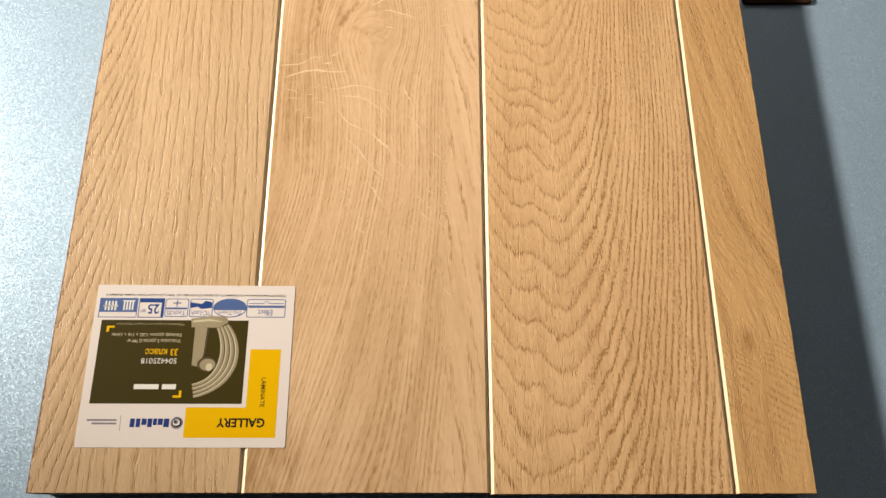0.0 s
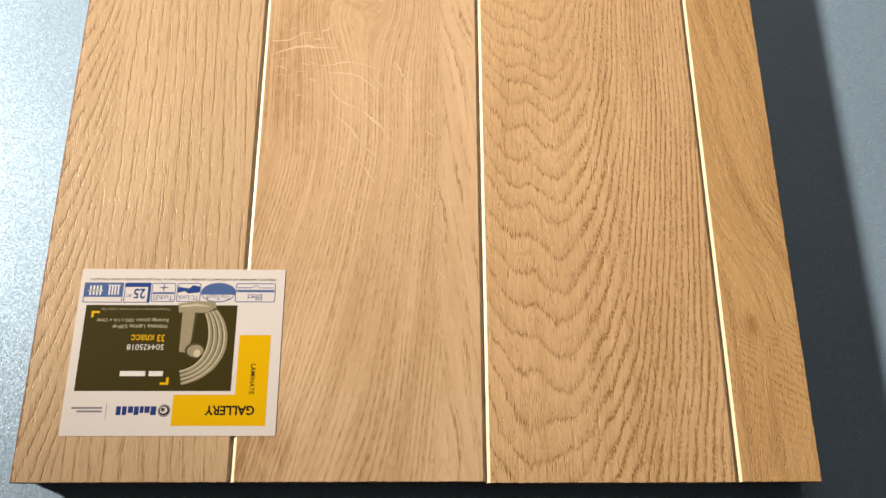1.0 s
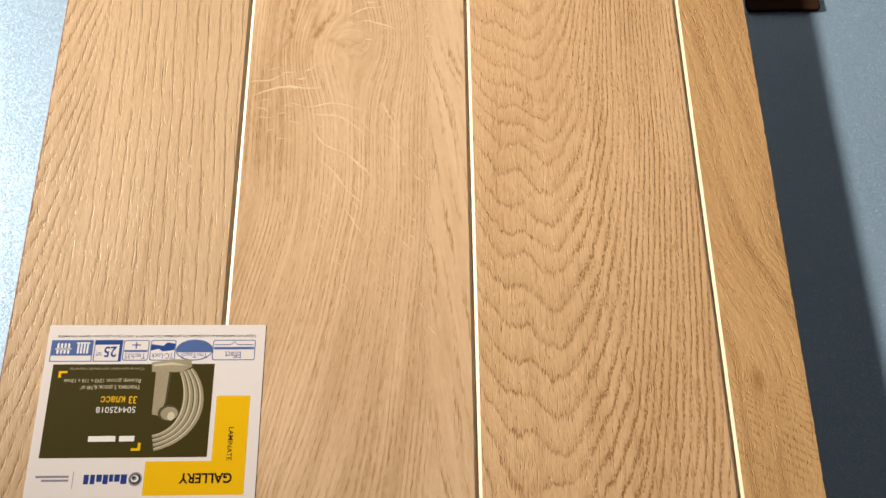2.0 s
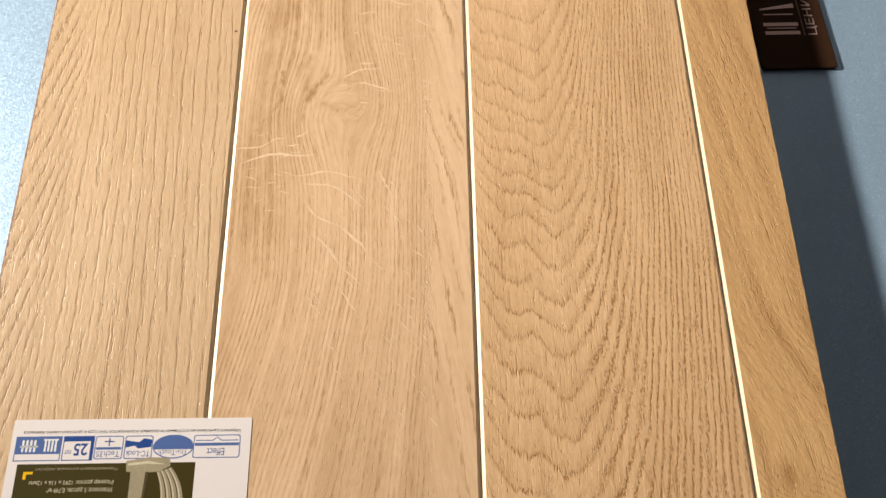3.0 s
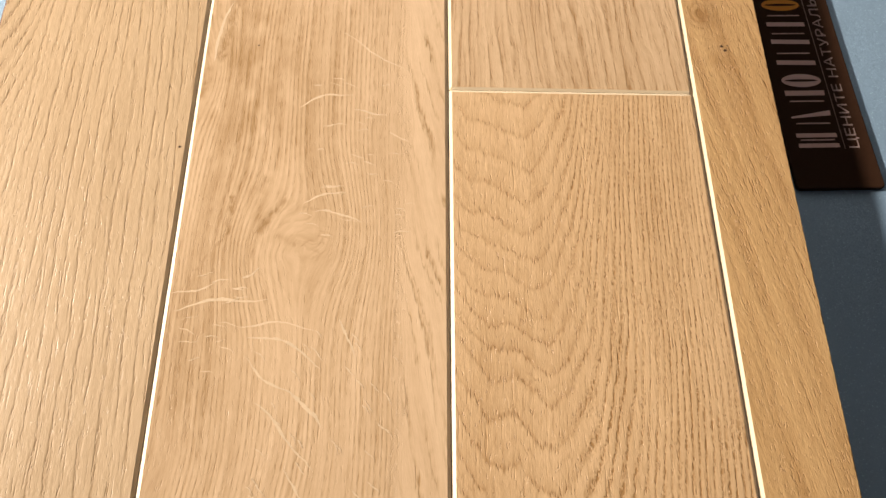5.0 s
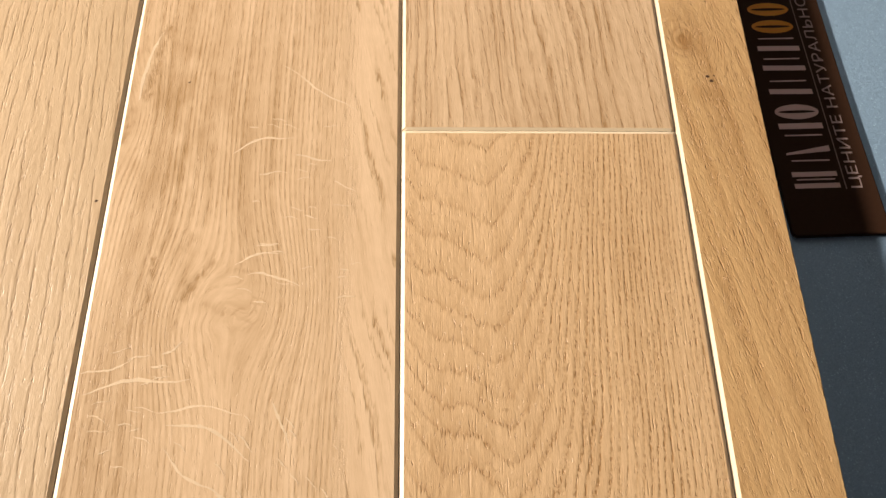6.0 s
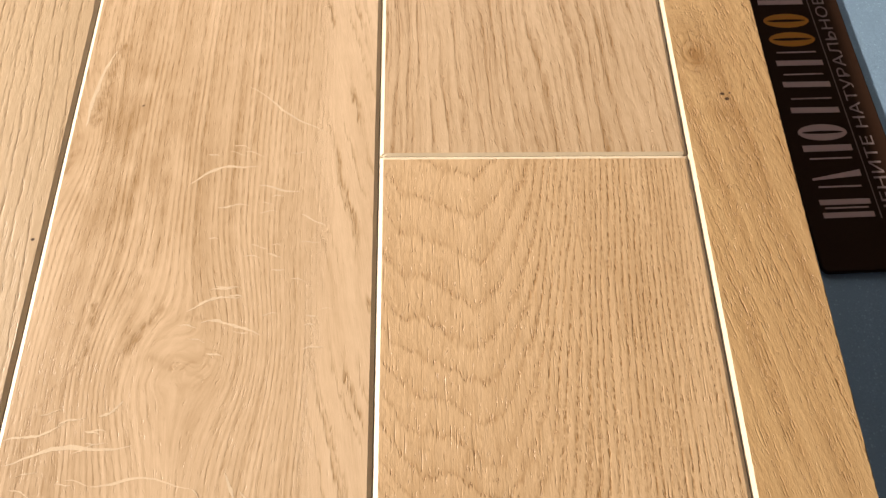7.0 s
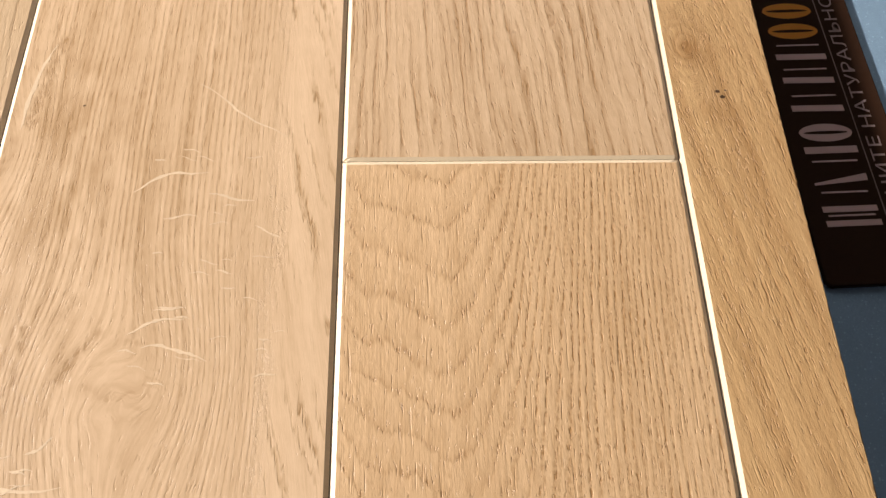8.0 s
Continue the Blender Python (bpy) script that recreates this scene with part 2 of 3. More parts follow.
def oak(name, rings, light, dark, tone, pore, relief, seed, spots=(), smudges=(), ridge=0.35, fuzz=1.0):
    """Printed and embossed oak. tone, pore: how dark rings and pores are; relief: depth in tenths of a millimetre;
    spots: small dark marks (x, y, radius); smudges: brown patches (x, y, width, length, strength)."""
    m, nt, sh, x, y, z = blank(name)
    band, u = rings(x, y)
    wob = u + (grainy(x * 0.06, y * 0.02, seed + 1.0) - 0.5) * 3.0
    pores = grainy(wob * 1.7, y * 0.24, seed + 2.0, 1.0).smooth(0.69 - band * 0.20, 0.77 - band * 0.20)
    slits = grainy(wob * 0.9, y * 0.055, seed + 3.0, 1.0).smooth(0.66, 0.73) * 0.8
    fibre = grainy(wob * 2.6, y * 0.085, seed + 4.0, 3.0, 0.65)
    cloud = grainy(x * 0.030, y * 0.008, seed + 5.0, 2.0)
    streak = grainy(wob * 0.22, y * 0.008, seed + 7.0, 2.0)
    mott = grainy(u * 0.45, y * 0.16, seed + 6.0, 3.0, 0.6)
    f = band * tone + pores * pore * (band * 0.7 + 0.45) + slits * pore * 0.6
    f = f + (fibre - 0.5) * 0.65 + (cloud - 0.5) * 0.6 + (streak - 0.5) * 0.5 + (mott - 0.5) * 0.35 + 0.18
    for cx, cy, rx, ry, a in smudges:
        f = f + gauss(x, y, cx, cy, rx, ry) * grainy(x * 0.12, y * 0.05, cx, 2.0).smooth(0.20, 0.75) * a
    col = tinted(nt, f.most(0.0).least(1.0), light, dark)
    for cx, cy, r in spots:
        e = gauss(x, y + (grainy(x * 1.3, y * 1.3, cx) - 0.5) * 1.0, cx, cy, r, r * 0.8)
        col = tinted(nt, e.smooth(0.25, 0.6), col, (0.06, 0.028, 0.012))
    nt.links.new(col, sh.inputs["Base Color"])
    rg = band * 0.10 + fibre * 0.12 + 0.36
    nt.links.new(rg.s, sh.inputs["Roughness"])
    sh.inputs["Specular IOR Level"].default_value = 0.35
    h = band * -ridge + pores * (-0.6 * fuzz) + slits * (-0.4 * fuzz) + (fibre - 0.5) * (0.4 * fuzz) + (mott - 0.5) * (0.9 * fuzz)
    bumped(nt, sh, h * (relief * 0.1))
    return m


PALE, WARM, DEEP = (0.58, 0.41, 0.25), (0.66, 0.457, 0.278), (0.675, 0.448, 0.250)
oak_first = oak("oak_pale_straight", rings_first, PALE, (0.36, 0.225, 0.108), 0.57, 0.22, 2.6, 40.0, spots=((-119.6, 299.0, 0.75),), ridge=0.22, fuzz=0.6)
oak_second = oak("oak_figured", rings_second, (0.715, 0.50, 0.312), (0.355, 0.205, 0.085), 0.50, 0.12, 0.8, 50.0,
                 spots=((-90.0, 356.0, 0.55),),
                 smudges=((-79.0, 268.0, 9.0, 12.0, 0.3), (-95.0, 335.0, 30.0, 62.0, 0.46), (-98.0, 215.0, 18.0, 70.0, 0.24), (-109.0, 90.0, 9.0, 45.0, 0.40), (-106.0, 14.0, 15.0, 14.0, 0.7)), fuzz=0.5)
oak_third = oak("oak_cathedral", rings_third, DEEP, (0.345, 0.185, 0.068), 0.54, 0.38, 1.7, 60.0, ridge=0.22, fuzz=1.0)
oak_upper = oak("oak_upper", rings_upper, WARM, (0.345, 0.195, 0.083), 0.62, 0.24, 1.0, 70.0, ridge=0.24)
oak_last = oak("oak_amber", rings_last, (0.60, 0.375, 0.175), (0.34, 0.175, 0.060), 0.52, 0.16, 2.4, 80.0,
               spots=((134.0, 360.8, 0.95), (135.4, 358.4, 1.05), (137.0, 361.2, 0.5)),
               smudges=((126.0, 380.0, 5.0, 6.0, 0.8), (128.0, 384.0, 13.0, 14.0, 0.35), (132.0, 73.0, 2.2, 4.5, 1.2), (130.0, 352.0, 14.0, 4.0, 0.3)),
               ridge=0.35, fuzz=0.9)


def plain(name, colour, rough=0.5, grain=0.06, size=0.5, metallic=0.0, relief=0.0):
    """A surface of one colour with a faint mottling at two scales."""
    m, nt, sh, x, y, z = blank(name)
    n = (grainy(x / size + z, y / size, 1.0, 3.0) - 0.5) * grain + (grainy(x / (size * 14.0), y / (size * 14.0) + z * 0.1, 2.0, 2.0) - 0.5) * grain
    low, high = tuple(c * 0.6 for c in colour), tuple(min(1.0, c * 1.4) for c in colour)
    nt.links.new(tinted(nt, n + 0.5, low, high), sh.inputs["Base Color"])
    sh.inputs["Roughness"].default_value, sh.inputs["Metallic"].default_value = rough, metallic
    if relief:
        bumped(nt, sh, n * relief)
    return m


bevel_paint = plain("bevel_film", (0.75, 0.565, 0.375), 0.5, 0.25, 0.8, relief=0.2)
core_board = plain("core_board", (0.16, 0.075, 0.035), 0.8, 0.5, 0.4, relief=0.3)
backing_dark = plain("backing_dark", (0.05, 0.03, 0.02), 0.8, 0.4, 0.6)
paper = plain("coated_paper", (0.74, 0.675, 0.665), 0.32, 0.04, 3.0, relief=0.05)
ink_olive = plain("ink_olive", (0.046, 0.036, 0.007), 0.35, 0.08)
ink_yellow = plain("ink_yellow", (0.84, 0.44, 0.003), 0.35, 0.05)
ink_navy = plain("ink_navy", (0.018, 0.045, 0.20), 0.35, 0.08)
ink_blue = plain("ink_blue", (0.075, 0.13, 0.32), 0.35, 0.08)
ink_deep = plain("ink_deep_blue", (0.02, 0.06, 0.24), 0.35, 0.08)
ink_black = plain("ink_black", (0.012, 0.010, 0.010), 0.35, 0.05)
ink_grey = plain("ink_grey", (0.22, 0.21, 0.25), 0.35, 0.05)
ink_white = plain("ink_white", (0.80, 0.78, 0.72), 0.35, 0.05)
ink_stone = plain("ink_stone", (0.31, 0.265, 0.175), 0.35, 0.5, 1.2)
ink_stone_dark = plain("ink_stone_dark", (0.075, 0.06, 0.033), 0.35, 0.4, 1.0)
ink_stone_light = plain("ink_stone_light", (0.55, 0.50, 0.36), 0.35, 0.4, 1.0)
sign_black = plain("gloss_black_plate", (0.040, 0.019, 0.011), 0.2, 0.3, 2.0)
sign_black.node_tree.nodes["Principled BSDF"].inputs["Specular IOR Level"].default_value = 0.10
sign_pink = plain("print_rose_grey", (0.66, 0.45, 0.40), 0.4, 0.1)
sign_orange = plain("print_orange", (0.74, 0.28, 0.035), 0.4, 0.1)
sign_text = plain("print_pale_rose", (0.44, 0.31, 0.28), 0.4, 0.1)
sign_line = plain("print_grey_brown", (0.30, 0.21, 0.18), 0.4, 0.1)
# for the unseen room shell, kept dark so that little light bounces back
wall_paint = plain("wall_paint", (0.26, 0.25, 0.24), 0.9, 0.1, 2.0)
ceiling_paint = plain("ceiling_paint", (0.30, 0.30, 0.30), 0.9, 0.06, 2.0)
floor_cover = plain("floor_cover", (0.22, 0.20, 0.18), 0.6, 0.3, 3.0)


def flake_paint():
    """Blue metallic paint with flakes, their sparkle partly painted as pale dots, and a faint orange peel."""
    m, nt, sh, x, y, z = blank("blue_metallic_paint")
    tint = (grainy(x * 1.3, y * 1.3, 1.0, 3.0, 0.7) - 0.5) * 0.6 + (grainy(x * 0.02, y * 0.02, 2.0, 2.0) - 0.5) * 0.35
    col = tinted(nt, (tint + 0.5).most(0.0).least(1.0), (0.27, 0.415, 0.58), (0.45, 0.62, 0.80))
    v = nt.nodes.new("ShaderNodeTexVoronoi")
    v.inputs["Scale"].default_value = 1.0
    nt.links.new(combine(x * 2.6, y * 2.6), v.inputs["Vector"])
    sep = nt.nodes.new("ShaderNodeSeparateColor")
    nt.links.new(v.outputs["Color"], sep.inputs[0])
    r, g, b = (Ex(nt, sep.outputs[k]) for k in range(3))
    big = nt.nodes.new("ShaderNodeTexVoronoi")
    big.inputs["Scale"].default_value = 1.0
    nt.links.new(combine(x * 1.1 + 7.0, y * 1.1), big.inputs["Vector"])
    bsep = nt.nodes.new("ShaderNodeSeparateColor")
    nt.links.new(big.outputs["Color"], bsep.inputs[0])
    core = 1.0 - Ex(nt, big.outputs["Distance"]).smooth(0.26, 0.44)
    # glints of the flakes, put into the base colour as pale dots
    painted_glints = (Ex(nt, bsep.outputs[0]).smooth(0.84, 0.92) * core).most(r.smooth(0.93, 0.97) * g * 0.7)
    nt.links.new(tinted(nt, painted_glints * 0.65, col, (0.66, 0.88, 1.0)), sh.inputs["Base Color"])
    geo = nt.nodes.new("ShaderNodeNewGeometry")
    add = nt.nodes.new("ShaderNodeVectorMath")
    nt.links.new(geo.outputs["Normal"], add.inputs[0])
    nt.links.new(combine((r - 0.5) * 0.24, (g - 0.5) * 0.24), add.inputs[1])
    nor = nt.nodes.new("ShaderNodeVectorMath")
    nor.operation = "NORMALIZE"
    nt.links.new(add.outputs[0], nor.inputs[0])
    nt.links.new(nor.outputs[0], sh.inputs["Normal"])
    sh.inputs["Metallic"].default_value = 0.45
    sh.inputs["Coat Weight"].default_value, sh.inputs["Coat Roughness"].default_value = 0.6, 0.40
    nt.links.new((b * 0.2 + 0.38).s, sh.inputs["Roughness"])
    return m


table_paint = flake_paint()


for ink in [m for m in bpy.data.materials if m.name.startswith(("ink_", "print_"))]:
    ink.node_tree.nodes["Principled BSDF"].inputs["Specular IOR Level"].default_value = 0.18


# ---- building helpers ----
def part(name, bm, material, parent=None, label=""):
    me = bpy.data.meshes.new(name)
    bm.to_mesh(me)
    bm.free()
    for m in material if isinstance(material, tuple) else (material,):
        me.materials.append(m)
    ob = new(name, me)
    if parent:
        ob.parent = parent
    if label:
        tagged(ob, label)
    return ob


def block(x0, x1, y0, y1, z0, z1, bevel=0.0):
    bm = bmesh.new()
    bmesh.ops.create_cube(bm, size=1, matrix=Matrix.LocRotScale(((x0 + x1) / 2, (y0 + y1) / 2, (z0 + z1) / 2), None, (x1 - x0, y1 - y0, z1 - z0)))
    if bevel:
        bmesh.ops.bevel(bm, geom=bm.edges[:], offset=bevel, segments=2, affect="EDGES", profile=0.5)
    return bm


def prism(points, z0, z1):
    """An upright prism on an outline given counter-clockwise."""
    bm = bmesh.new()
    low = [bm.verts.new((x, y, z0)) for x, y in points]
    high = [bm.verts.new((x, y, z1)) for x, y in points]
    bm.faces.new(high)
    bm.faces.new(low[::-1])
    n = len(points)
    for i in range(n):
        bm.faces.new((low[i], low[(i + 1) % n], high[(i + 1) % n], high[i]))
    bmesh.ops.recalc_face_normals(bm, faces=bm.faces[:])
    return bm


def rounded(x0, x1, y0, y1, r, steps=5):
    pts = []
    for cx, cy, a0 in ((x1 - r, y1 - r, 0), (x0 + r, y1 - r, 90), (x0 + r, y0 + r, 180), (x1 - r, y0 + r, 270)):
        for k in range(steps + 1):
            a = radians(a0 + 90 * k / steps)
            pts.append((cx + r * math.cos(a), cy + r * math.sin(a)))
    return pts


def oval(cx, cy, rx, ry, steps=28):
    return [(cx + rx * math.cos(2 * math.pi * k / steps), cy + ry * math.sin(2 * math.pi * k / steps)) for k in range(steps)]


def ribbon(line, widths):
    """The outline of a strip along a line, with a width at each point."""
    left, right = [], []
    for i, (p, w) in enumerate(zip(line, widths)):
        a, b = Vector(line[max(0, i - 1)]), Vector(line[min(len(line) - 1, i + 1)])
        d = (b - a).normalized()
        n = Vector((-d.y, d.x)) * w / 2
        left.append(tuple(Vector(p) + n))
        right.append(tuple(Vector(p) - n))
    return right + left[::-1]


def bend(a, b, bulge, steps=10):
    """A curved line from a to b, bulging to its left by bulge."""
    a, b = Vector(a), Vector(b)
    d = b - a
    n = Vector((-d.y, d.x)).normalized() * bulge
    return [tuple(a.lerp(b, k / steps) + n * 4 * (k / steps) * (1 - k / steps)) for k in range(steps + 1)]


def lettering(name, body, x0, x1, y0, y1, z, material, parent, thick=0.0, turn=0, apart=False):
    """Words filling the box x0..x1, y0..y1 in the parent's plane; turn 90: they read upwards."""
    cu = bpy.data.curves.new(name, "FONT")
    cu.body, cu.offset, cu.resolution_u = body, thick, 3
    tmp = bpy.data.objects.new(name, cu)
    scene.collection.objects.link(tmp)
    me = bpy.data.meshes.new_from_object(tmp.evaluated_get(bpy.context.evaluated_depsgraph_get()))
    bpy.data.objects.remove(tmp)
    co = np.empty(len(me.vertices) * 3)
    me.vertices.foreach_get("co", co)
    co = co.reshape(-1, 3)
    lo, hi = co.min(0), co.max(0)
    u, v = (co[:, 0] - lo[0]) / (hi[0] - lo[0]), (co[:, 1] - lo[1]) / (hi[1] - lo[1])
    if turn == 90:
        u, v = 1 - v, u
    co[:, 0], co[:, 1], co[:, 2] = x0 + u * (x1 - x0), y0 + v * (y1 - y0), z
    me.vertices.foreach_set("co", co.ravel())
    me.update()
    me.name = name
    me.materials.clear()
    me.materials.append(material)
    if not apart:
        ob = new(name, me)
        ob.parent = parent
        return ob
    # one object for each letter
    bm = bmesh.new()
    bm.from_mesh(me)
    todo = set(bm.verts)
    while todo:
        group, stack = set(), [next(v for v in bm.verts if v in todo)]
        while stack:
            v = stack.pop()
            if v in todo:
                todo.discard(v)
                group.add(v)
                stack += [e.other_vert(v) for e in v.link_edges]
        place = {v: i for i, v in enumerate(w for w in bm.verts if w in group)}
        one = bpy.data.meshes.new("letter")
        one.from_pydata([tuple(v.co) for v in place], [], [[place[v] for v in f.verts] for f in bm.faces if f.verts[0] in group])
        one.materials.append(material)
        new("letter", one).parent = parent
    bm.free()


# ---- room ----
# unseen shell added around the table to shape reflections and bounced light
X0, X1, Y0, Y1, CEIL = -2.7, 2.6, -2.4, 2.4, 1.95


def wall_with_window(name, axis, at, out, a0, a1, w0, w1, h0, h1):
    """A wall 0.2 m thick with one opening; axis: the direction it faces."""
    bm = bmesh.new()
    t0, t1 = sorted((at, at + out))
    for p0, p1, q0, q1 in ((a0, w0, FLOOR, CEIL), (w1, a1, FLOOR, CEIL), (w0, w1, FLOOR, h0), (w0, w1, h1, CEIL)):
        c = ((t0 + t1) / 2, (p0 + p1) / 2, (q0 + q1) / 2)
        s = (t1 - t0, p1 - p0, q1 - q0)
        if axis == "y":
            c, s = (c[1], c[0], c[2]), (s[1], s[0], s[2])
        bmesh.ops.create_cube(bm, size=1, matrix=Matrix.LocRotScale(c, None, s))
    return tagged(part(name, bm, wall_paint), "unseen grey wall with a window opening, added to close the room", "wall", kind="structure")


tagged(part("wall_west", block(X0 - 0.2, X0, Y0, Y1, FLOOR, CEIL), wall_paint), "unseen plain grey wall, added to close the room", "wall", kind="structure")
wall_with_window("wall_north", "y", Y1, 0.2, X0 - 0.2, X1 + 0.2, -0.6, 0.8, 0.3, 1.7)
tagged(part("wall_east", block(X1, X1 + 0.2, Y0, Y1, FLOOR, CEIL), wall_paint), "unseen plain grey wall, added to close the room", "wall", kind="structure")
tagged(part("wall_south", block(X0 - 0.2, X1 + 0.2, Y0 - 0.2, Y0, FLOOR, CEIL), wall_paint), "unseen plain grey wall, added to close the room", "wall", kind="structure")
tagged(part("floor", block(X0 - 0.2, X1 + 0.2, Y0 - 0.2, Y1 + 0.2, FLOOR - 0.2, FLOOR), floor_cover), "unseen dull grey-brown floor, added to close the room", "floor", kind="structure")
tagged(part("ceiling", block(X0 - 0.2, X1 + 0.2, Y0 - 0.2, Y1 + 0.2, CEIL, CEIL + 0.2), ceiling_paint), "unseen plain grey ceiling, added to close the room", "ceiling", kind="structure")

# ---- table ----
table = tagged(new("table"), "blue metallic painted display table with sparkling flakes", "table")
table.location = (0.1, 0.4, FLOOR)


def under(ob, parent):
    ob.parent = parent
    ob.matrix_parent_inverse = Matrix.Translation(parent.location).inverted()
    return ob


under(part("tabletop", block(-0.9, 1.1, -0.3, 1.1, TABLE - 0.03, TABLE, 0.002), table_paint), table)
for lx, ly in ((-0.85, -0.25), (1.05, -0.25), (-0.85, 1.05), (1.05, 1.05)):
    under(part("leg", block(lx - 0.025, lx + 0.025, ly - 0.025, ly + 0.025, FLOOR, TABLE - 0.03, 0.002), table_paint), table)

# ---- floor sample panel ----
panel = tagged(new("flooring_panel"), "sample panel of bevelled oak-look laminate planks lying on a blue table", "flooring sample")
END = 0.62
part("backing_board", block(-0.2135, 0.154, 0.001, END, TABLE, TOP - 0.012), backing_dark, panel, "dark backing board")


def plank(x0, x1, y0, y1, sides, wood, label):
    """A board 12 mm thick; sides: those of w, e, s, n whose upper edge is bevelled; the others are sawn and slightly ragged."""
    drop, gap, z0 = 0.0010, 0.00008, TOP - 0.012
    wide = {"w": 0.00170, "e": 0.00145, "s": 0.0014, "n": 0.0013}
    shallow = 0.0005   # the bevels across the ends are shallower
    i = {k: (wide[k] if k in sides else 0.0008 if k == "w" else 0.0003) for k in "wesn"}
    xa, xb = x0 + (gap if "w" in sides else 0), x1 - (gap if "e" in sides else 0)
    ya, yb = y0 + (gap if "s" in sides else 0), y1 - (gap if "n" in sides else 0)
    rng = random.Random(int(x0 * 10000) + int(y0 * 1000))
    bm = bmesh.new()
    outer = [(xa, ya), (xb, ya), (xb, yb), (xa, yb)]
    inner = [(xa + i["w"], ya + i["s"]), (xb - i["e"], ya + i["s"]), (xb - i["e"], yb - i["n"]), (xa + i["w"], yb - i["n"])]
    low, mid, high, edge = [], [], [], []
    for k, side in enumerate("senw"):
        j = (k + 1) % 4
        length = (Vector(outer[j]) - Vector(outer[k])).length
        cross = side in "sn" and side in sides
        if cross:
            steps = [0.0, 0.0018 / length, 1 - 0.0018 / length]
        elif side in sides or side == "n":
            steps = [0.0]
        else:
            n = max(2, int(length / 0.0016))
            steps = [q / n for q in range(n)]
        for q, at in enumerate(steps):
            o, p = Vector(outer[k]).lerp(Vector(outer[j]), at), Vector(inner[k]).lerp(Vector(inner[j]), at)
            if q == 0:
                z = TOP - (drop if side in sides or "senw"[k - 1] in sides else 0.00025)
            elif cross:
                z = TOP - shallow
            else:
                z = TOP - 0.00025
                p = p.lerp(o, rng.uniform(-0.9, 0.7) * rng.random())
            low.append(bm.verts.new((*o, z0)))
            mid.append(bm.verts.new((*o, z)))
            high.append(bm.verts.new((*p, TOP)))
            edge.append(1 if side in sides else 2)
    bm.faces.new(high).material_index = 0
    bm.faces.new(low[::-1]).material_index = 2
    for k in range(len(low)):
        j = (k + 1) % len(low)
        bm.faces.new((low[k], low[j], mid[j], mid[k])).material_index = 2
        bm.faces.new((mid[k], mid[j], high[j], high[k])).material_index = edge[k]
    bmesh.ops.recalc_face_normals(bm, faces=bm.faces[:])
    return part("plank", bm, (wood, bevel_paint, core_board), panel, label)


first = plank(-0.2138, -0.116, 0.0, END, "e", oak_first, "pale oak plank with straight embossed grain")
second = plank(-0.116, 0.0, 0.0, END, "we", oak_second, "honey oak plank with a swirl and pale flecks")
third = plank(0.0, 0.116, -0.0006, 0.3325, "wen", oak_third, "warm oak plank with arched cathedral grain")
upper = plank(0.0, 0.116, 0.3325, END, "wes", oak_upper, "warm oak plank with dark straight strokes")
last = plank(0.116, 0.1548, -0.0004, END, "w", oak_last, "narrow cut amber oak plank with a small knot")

# pale medullary flecks of the figured plank: from, to (mm), bulge, width
fleck_film = plain("pale_fleck", (0.70, 0.52, 0.34), 0.36, 0.5, 0.6)
FLECKS = (
    (-112, 223, -74, 228, 0.4, 0.9), (-85, 216, -55, 215, 1.0, 0.7), (-81, 212, -51, 199, 2.6, 0.8),
    (-45, 218, -38, 202, 0.8, 0.8), (-81, 202, -57, 185, -1.6, 0.7), (-62, 187, -50, 175, 1.6, 1.3),
    (-76, 184, -52, 158, 1.4, 0.8), (-63, 159, -53, 143, 1.0, 0.6), (-114, 229, -95, 235, -1.0, 0.7),
    (-68, 322, -44, 329, 2.0, 0.8), (-43, 320, -28, 317, 0.4, 0.7), (-57, 311, -46, 312, 0.6, 0.5),
    (-27, 308, -18, 303, 0.4, 0.6), (-58, 267, -38, 262, 2.6, 0.8), (-63, 272, -46, 277, 1.0, 0.8), (-56, 279, -46, 280, 0.4, 0.5), (-86, 236, -79, 241, -0.5, 0.8), (-110, 347, -104, 384, 1.5, 1.1), (-51, 364, -19, 341, 0.8, 0.5),
    (-55, 280, -47, 280, 0.4, 0.4))


